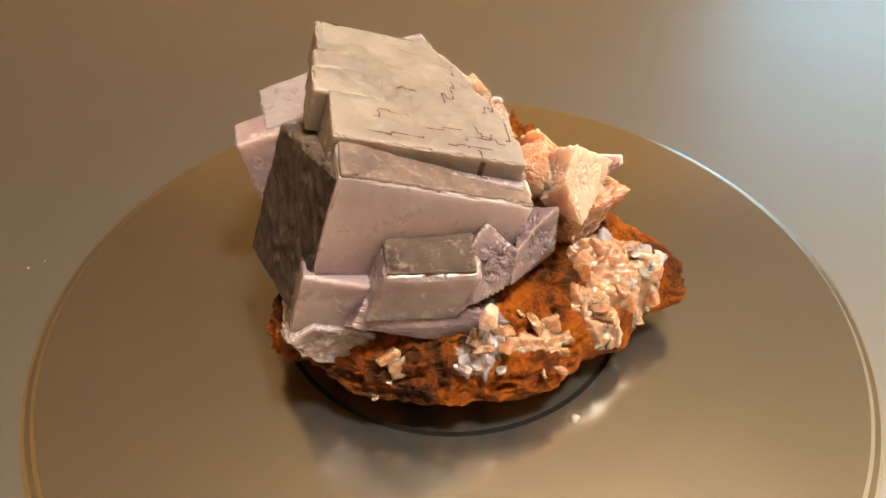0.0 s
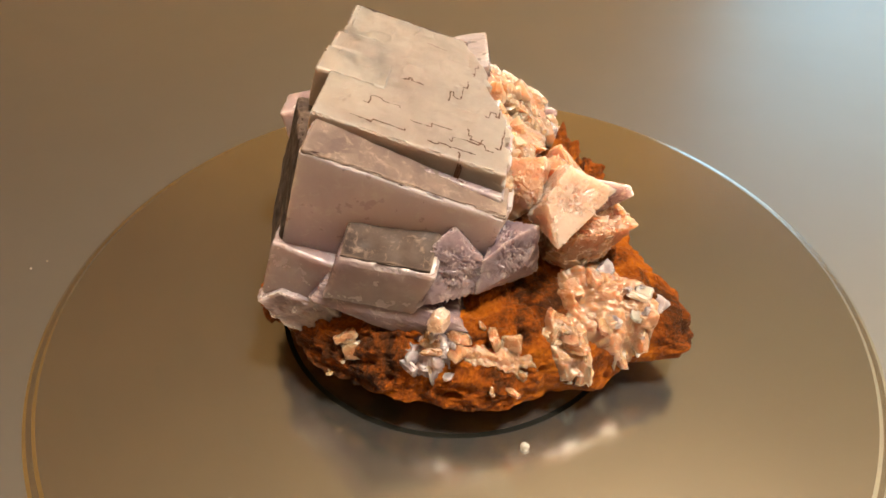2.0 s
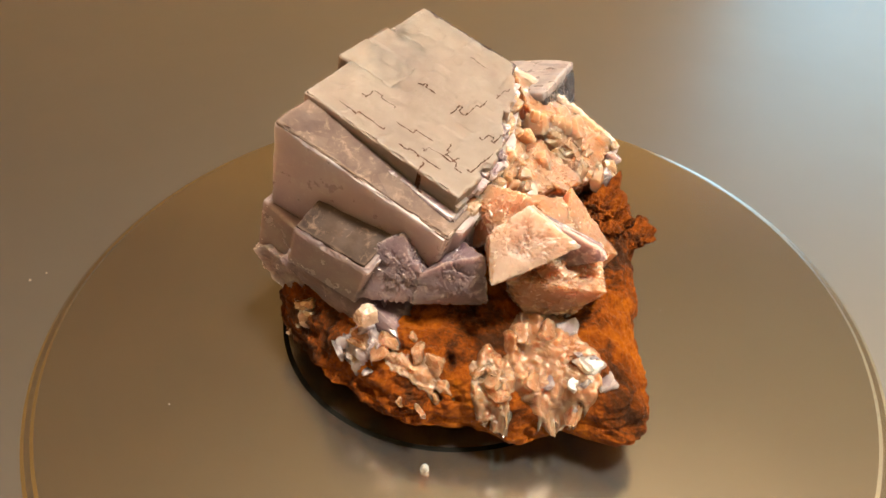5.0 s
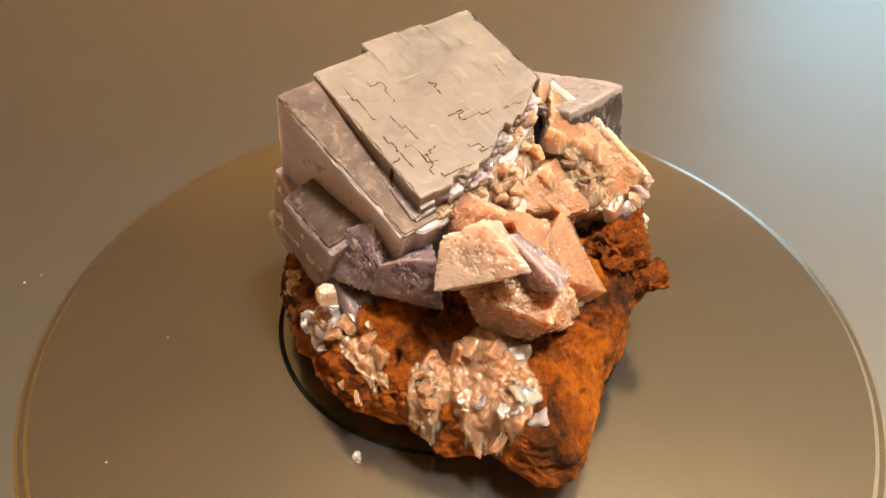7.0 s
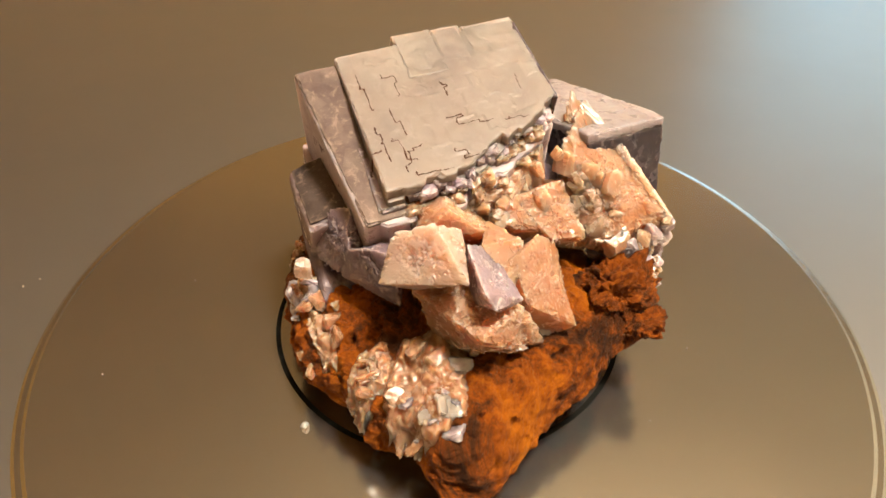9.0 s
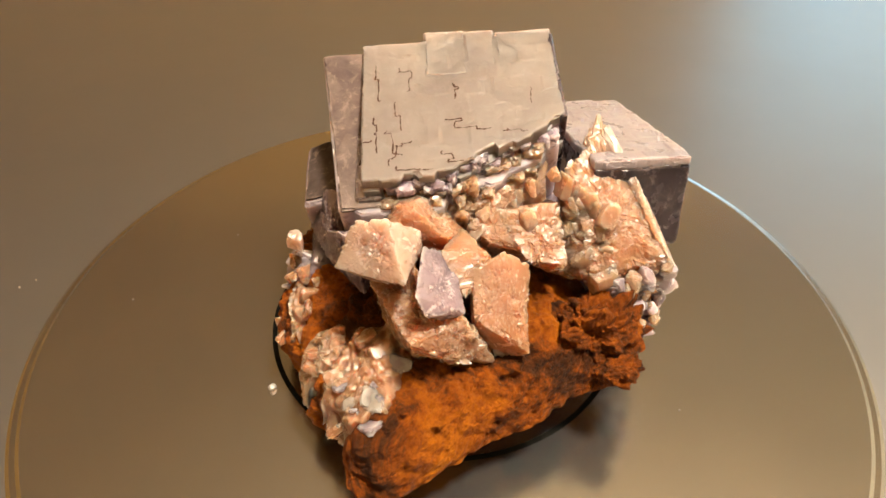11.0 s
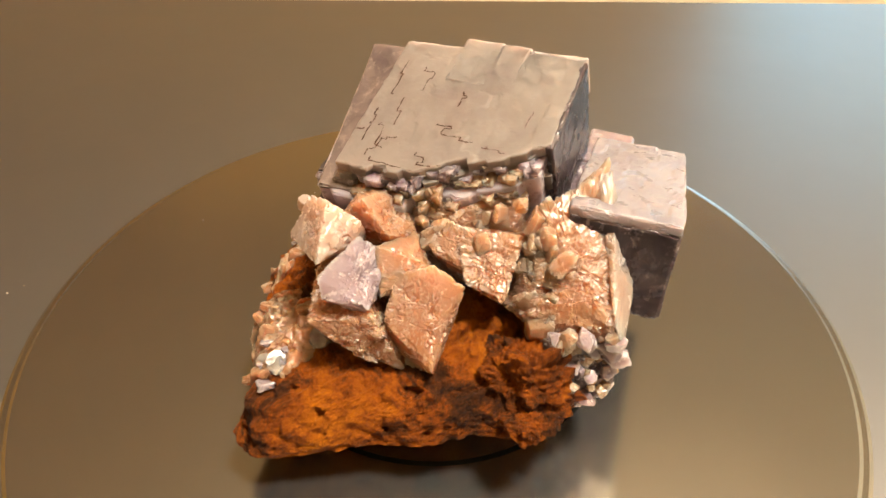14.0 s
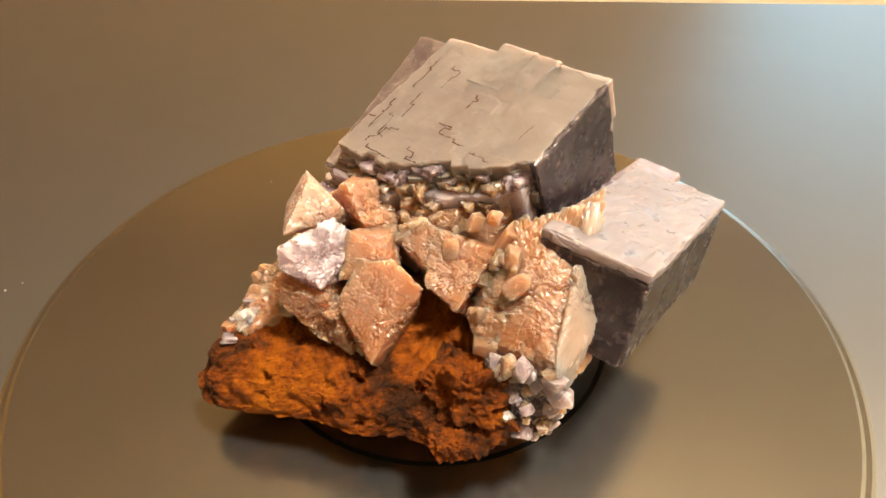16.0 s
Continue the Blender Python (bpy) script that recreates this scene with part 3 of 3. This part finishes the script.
for k, (u0, v0, st, du, dvv, wd) in enumerate((
        (5, -38, 4, 3.2, 0.8, 0.3), (6.5, -33, 6, 2.0, 1.5, 0.2), (12, -22, 7, 1.6, 1.6, 0.28), 
        (26, -39, 5, 0.9, 2.6, 0.34), (24, -36, 5, 2.6, 1.4, 0.26), (27, -31, 7, 1.3, 1.9, 0.24), (22, -24, 8, 0.8, 2.2, 0.26),
        (30, -25, 7, 0.7, 2.0, 0.24), (26, -12, 6, 0.6, 1.6, 0.2),
        (31, -18, 6, 0.9, 1.4, 0.28), (33, -34, 6, 0.5, 2.0, 0.28), (16, -34, 4, 2.6, 0.4, 0.2),
        (20, -38.5, 6, 2.8, 0.25, 0.28), (15, -6, 3, 1.5, 0.9, 0.16))):
    crack(u0, v0, st, du, dvv, 300 + k, wd)

# rubble of small crystals between the large ones
RUBBLE = [chunk_mesh("rubble", (s, s * 0.9, s * 0.7), 60 + i, cuts=14, level=4, relief=0.03, bite=(0.45, 0.85)) for i, s in enumerate((3.4, 4.4, 5.4, 6.6))]
PEBBLES = [chunk_mesh("grain", (s, s * 0.9, s * 0.8), 80 + i, cuts=7, level=3, relief=0.06) for i, s in enumerate((1.6, 2.0, 2.6, 3.2))]


def scatter(name, meshes, mats, count, place, seed):
    rs = random.Random(seed)
    cache = {}
    for _ in range(count):
        src, mat = rs.choice(meshes), rs.choice(mats)
        if (src.name, mat.name) not in cache:
            me = src.copy()
            me.materials.append(mat)
            cache[src.name, mat.name] = me
        ob = new(name, cache[src.name, mat.name])
        ob.parent = specimen
        ob.rotation_euler = [rs.uniform(0, 6.28) for _ in range(3)]
        ob.location = place(rs) * MM


def in_block(u0, u1, v0, v1, n0, n1):
    return lambda rs: uvn(rs.uniform(u0, u1), rs.uniform(v0, v1), rs.uniform(n0, n1))


def on_span(a, b, c, lift=0.0):
    """A place on the span of the edges b and c from the corner a."""
    a, b, c = Vector(a), Vector(b), Vector(c)
    nrm = b.cross(c).normalized()
    return lambda rs: a + b * rs.random() + c * rs.random() + nrm * (lift + rs.uniform(-0.5, 0.3))


scatter("rubble", RUBBLE, [PEACH], 26, on_span((-1, 25, 47), (5.5, 10, -5.5), (9, 1, -12), -0.8), 8)
scatter("rubble", RUBBLE[:3], [PEACH], 14, in_block(34, 43, -30, -8, -14, -8), 1)
scatter("rubble", RUBBLE, [PEACH], 10, in_block(50, 62, -34, -14, -25, -20), 2)
scatter("rubble", RUBBLE[:3], [PEACH, LILAC], 22, on_span((8.6, 47.5, 34), (-3, 1, -7), (6, -12, -1), -0.5), 3)
scatter("grape_grain", PEBBLES, [VIOLET, PINK, PEACH], 150, lambda rs: Vector((8.0, 40.0, 21)) + Vector((rs.gauss(0, 1), rs.gauss(0, 1), rs.gauss(0, 1))).normalized() * 7.8, 4)
scatter("rubble", RUBBLE[:3], [PEACH], 6, in_block(26, 34, -12, -1, -9, -6), 9)


# ---- rusty matrix rock: the radius of its edge by angle ----
EDGE = [(-180, 38), (-156, 43.5), (-145, 43), (-130, 40.4), (-117, 40.8), (-106, 39), (-92, 38.8), (-83, 37.4), (-66, 39.8), (-50, 39.5), (-37, 40.5), (-28, 44.8), (-17, 45), (-9, 55), (-2, 56.5), (5, 52), (12, 48), (20, 44.3), (33, 43), (46, 41.5), (57, 45.8), (62, 48.5), (67, 43.5), (72, 39), (95, 33), (125, 28), (155, 32), (180, 38)]
# height of the under-edge by angle
RIM = [(-180, 12), (-150, 11), (-119, 9.5), (-92, 9), (-60, 8.5), (-27, 7), (-8, 9.5), (5, 10), (18, 11), (31, 11.5), (46, 12.5), (57, 13.5), (75, 12), (180, 12)]


def table_at(rows, x):
    for (x0, y0), (x1, y1) in zip(rows, rows[1:]):
        if x <= x1:
            return y0 + (y1 - y0) * (x - x0) / (x1 - x0)
    return rows[-1][1]


# height and share of the edge radius, from the foot over the rim to the crown
PROFILE = [(0.0, 0.0, 0.24), (0.08, 0.2, 0.30), (0.16, 5.0, 0.44), (0.26, 7.2, 0.88), (0.34, 8.0, 1.0), (0.42, 10.5, 1.0), (0.52, 15.0, 0.965), (0.62, 19.0, 0.90), (0.72, 22.0, 0.78), (0.84, 25.0, 0.58), (0.94, 28.0, 0.34), (1.0, 29.0, 0.12)]


def matrix_rock():
    steps, levels = 420, 110
    pts = []
    for j in range(levels + 1):
        t = j / levels
        level = table_at([(a, b) for a, b, c in PROFILE], t)
        k = table_at([(a, c) for a, b, c in PROFILE], t)
        for i in range(steps):
            deg = -180 + 360 * i / steps
            a = radians(deg)
            r = table_at(EDGE, deg) * k
            z = level + (table_at(RIM, deg) - 8.0) * min(1, level / 8.0) * (1 - max(0, (level - 8.0) / 21.0))
            p = Vector((r * math.cos(a), r * math.sin(a), z))
            q = p * 0.06
            d = noise.fractal(q, 1.0, 2.0, 3) * 1.6 + (abs(noise.noise(q * 3.1 + Vector((4, 0, 0)))) - 0.25) * 2.6
            # thin bedding ledges
            ledge = max(0, noise.noise(q * 0.9 + Vector((0, 8, 0)))) * (1.6 if p.y < -6 else 0.3)
            d += ledge * 0.6 * math.copysign(1, math.sin(p.z * 1.5 + 5.0 * noise.noise(q * 1.6) + p.x * 0.05)) * min(1, max(0, (t - 0.2) * 6))
            d += noise.fractal(q * 7, 0.75, 2.1, 5) * 1.0
            d -= 2.2 * max(0, noise.noise(q * 6 + Vector((0, 0, 9))) - 0.38) * 3
            d *= min(1, 0.25 + t * 3)
            out = Vector((math.cos(a) * (1 - 0.7 * t), math.sin(a) * (1 - 0.7 * t), 0.15 + 0.75 * t))
            p += out * d
            p.z = max(p.z, 0.0)
            pts.append(tuple(p * MM))
    faces = [(j * steps + i, j * steps + (i + 1) % steps, (j + 1) * steps + (i + 1) % steps, (j + 1) * steps + i) for j in range(levels) for i in range(steps)]
    faces += [tuple(range(steps))[::-1], tuple(range(levels * steps, (levels + 1) * steps))]
    me = bpy.data.meshes.new("matrix_rock")
    me.from_pydata(pts, [], faces)
    me.materials.append(RUST)
    ob = new("matrix_rock", me)
    ob.parent = specimen
    return tagged(ob, "rusty orange-brown matrix rock"), BVHTree.FromPolygons([Vector(p) for p in pts], faces[:-2])


rock, ROCK_TREE = matrix_rock()
chunk("rock_spur", RUST, (24.0, 39.0, 17.5), (7, 9, 5), 55, (20, 10, -30), cuts=8, relief=0.15, level=5)
chunk("rock_spur", RUST, (17, 34, 21), (16, 14, 15), 52, (20, 10, -35), cuts=6, relief=0.2, level=5)
chunk("rock_spur", RUST, (-33, -20, 13), (12, 16, 10), 53, (0, 20, 30), cuts=6, relief=0.12, level=5)


# ---- pale crust flakes grown on the rock ----
FLAKES = [chunk_mesh("flake", (s, s * q, s * 0.32), 90 + i, cuts=7, level=3, relief=0.12) for i, (s, q) in enumerate(((2.4, 0.85), (3.4, 0.75), (4.6, 0.8), (6.0, 0.7), (1.6, 0.9)))]


def crust(mats, count, cx, cy, rx, ry, seed, lift=0.2, shapes=FLAKES):
    rs = random.Random(seed)
    cache = {}
    for _ in range(count):
        a, r = rs.uniform(0, 6.283), math.sqrt(rs.random())
        hit = ROCK_TREE.ray_cast(Vector((cx + rx * r * math.cos(a), cy + ry * r * math.sin(a), 80)) * MM, Vector((0, 0, -1)))
        if hit[0] is None:
            continue
        src, mat = rs.choice(shapes), rs.choice(mats)
        if (src.name, mat.name) not in cache:
            me = src.copy()
            me.materials.append(mat)
            cache[src.name, mat.name] = me
        ob = new("crust_flake", cache[src.name, mat.name])
        ob.parent = specimen
        ob.location = hit[0] + hit[1] * lift * MM
        q = hit[1].to_track_quat("Z", "Y").to_euler()
        ob.rotation_euler = (q.x + rs.gauss(0, 0.14), q.y + rs.gauss(0, 0.14), q.z + rs.uniform(0, 6.28))


def crust_sheet(mat, cx, cy, rx, ry, turn, seed, thick=1.3, label=""):
    """A lumpy translucent crust that lies on the rock, thin at its lobed border, in millimetres."""
    steps, rings = 150, 44
    ca, sa = math.cos(radians(turn)), math.sin(radians(turn))
    pts, faces = [], []
    shift = Vector((seed * 5.1, seed * 2.3, 0))
    last = {}
    for j in range(rings + 1):
        for i in range(steps):
            a = 2 * math.pi * i / steps
            lobe = 1 + 0.28 * noise.noise(Vector((math.cos(a) * 1.6, math.sin(a) * 1.6, seed))) + 0.16 * noise.noise(Vector((math.cos(a) * 5, math.sin(a) * 5, seed + 3)))
            r = j / rings * lobe
            x, y = rx * r * math.cos(a), ry * r * math.sin(a)
            x, y = cx + x * ca - y * sa, cy + x * sa + y * ca
            hit = ROCK_TREE.ray_cast(Vector((x, y, 80)) * MM, Vector((0, 0, -1)))
            if hit[0] is None or (j and (hit[0] - last[i][0]).length > 2.5 * MM):
                hit = (last[i][0] - last[i][1] * 0.4 * MM, last[i][1])
            place, up = last[i] = (hit[0], hit[1])
            k = Vector((x, y, place.z / MM)) + shift
            lump = 1 - noise.voronoi(k * 0.42)[0][0] * 1.5
            border = min(1.0, (1 - j / rings) * 5)
            h = border * thick * (0.55 + 0.3 * lump + 0.8 * noise.noise(k * 0.2) + 0.3 * noise.noise(k * 0.9)) - 0.6 * (1 - border)
            pts.append(tuple(place + Vector((x, y, 28)).normalized() * h * MM))
    faces = [(j * steps + i, j * steps + (i + 1) % steps, (j + 1) * steps + (i + 1) % steps, (j + 1) * steps + i)[::-1] for j in range(rings) for i in range(steps)]
    me = bpy.data.meshes.new("crust")
    me.from_pydata(pts, [], faces)
    me.polygons.foreach_set("use_smooth", [True] * len(faces))
    me.materials.append(mat)
    ob = new("crust", me)
    ob.parent = specimen
    return tagged(ob, label)


crust_sheet(TAN, 37.0, -9.5, 11.5, 9.0, -10, 1, 2.2, "lumpy tan translucent crust on the rock")
crust_sheet(TAN, 31.5, -20.5, 7.0, 4.5, -40, 2, 1.8)
crust_sheet(LILAC, 6.5, -32.5, 5.5, 3.2, 10, 3, 2.0)
crust_sheet(TAN, 18.0, -29.5, 8.0, 2.6, 20, 4, 1.0)
crust([TAN, LILAC], 9, 37, -9, 9, 7, 1, 1.2)
crust([TAN], 8, 31, -20, 4, 3, 2, 0.9)
crust([TAN], 10, 20, -30, 11, 5, 3, 0.1)
crust([LILAC, TAN], 8, 6, -33, 6, 4, 4, 0.8)
crust([TAN], 5, -12, -36, 5, 3, 5, -0.2)
crust([LILAC, CREAMY], 8, 46, -9, 3.5, 5, 6, 0.4)
chunk("white_nub", CREAMY, (7.6, -32.2, 29.0), (3.6, 3.6, 4.2), 54, level=4, relief=0.06)

# ---- crumb and dust lying on the disc and the table ----
def speck(name, mat, radius, seed, label, category, group=""):
    bm = bmesh.new()
    bmesh.ops.create_icosphere(bm, subdivisions=2, radius=radius)
    for w in bm.verts:
        w.co *= 1 + 0.45 * noise.noise(w.co * (0.9 / radius) + Vector((seed, 0, 0)))
    return tagged(part(name, bm, mat), label, category, group)


DUST_ON_DISC = ((0.0060, -0.0825, 0.0002), (-0.0242, -0.0653, 0.00016), (0.0364, 0.0397, 0.00013), (0.0176, 0.0562, 0.00016))
crumb = speck("crumb", CREAMY, 0.0010, 1, "tiny pinkish rock crumb on the turntable", "crumb")
DUST = plain("white_dust", (0.30, 0.26, 0.21), 0.8, grain=400)
dust = [(speck("dust_speck", DUST, r, 2 + i, "white dust speck on the grey turntable", "dust", "dust on the turntable"), x, y) for i, (x, y, r) in enumerate(DUST_ON_DISC)]
for i, (x, y, r) in enumerate(((-0.1231, 0.0207, 0.0003), (-0.1198, 0.0239, 0.00024))):
    speck("dust_speck", DUST, r, 9 + i, "white dust speck on the grey table", "dust", "dust on the table").location = (x, y, TABLE_Z + r * 0.5)


# ---- what turns ----
def motions():
    walk(turntable, [(t, pose(DISC_X, DISC_Y, 0, 0, 0, a)) for t, a in TURNS])
    walk(specimen, [(t, pose(0, 0, 0, 0, 0, a)) for t, a in TURNS])
    for ob, x, y in dust:
        walk(ob, [(t, pose(0, 0, 0, 0, 0, a) @ pose(x, y, 0.0002)) for t, a in TURNS])
    walk(crumb, [(t, pose(0, 0, 0, 0, 0, a) @ pose(0.0275, -0.0353, 0.0006)) for t, a in TURNS])


motions()
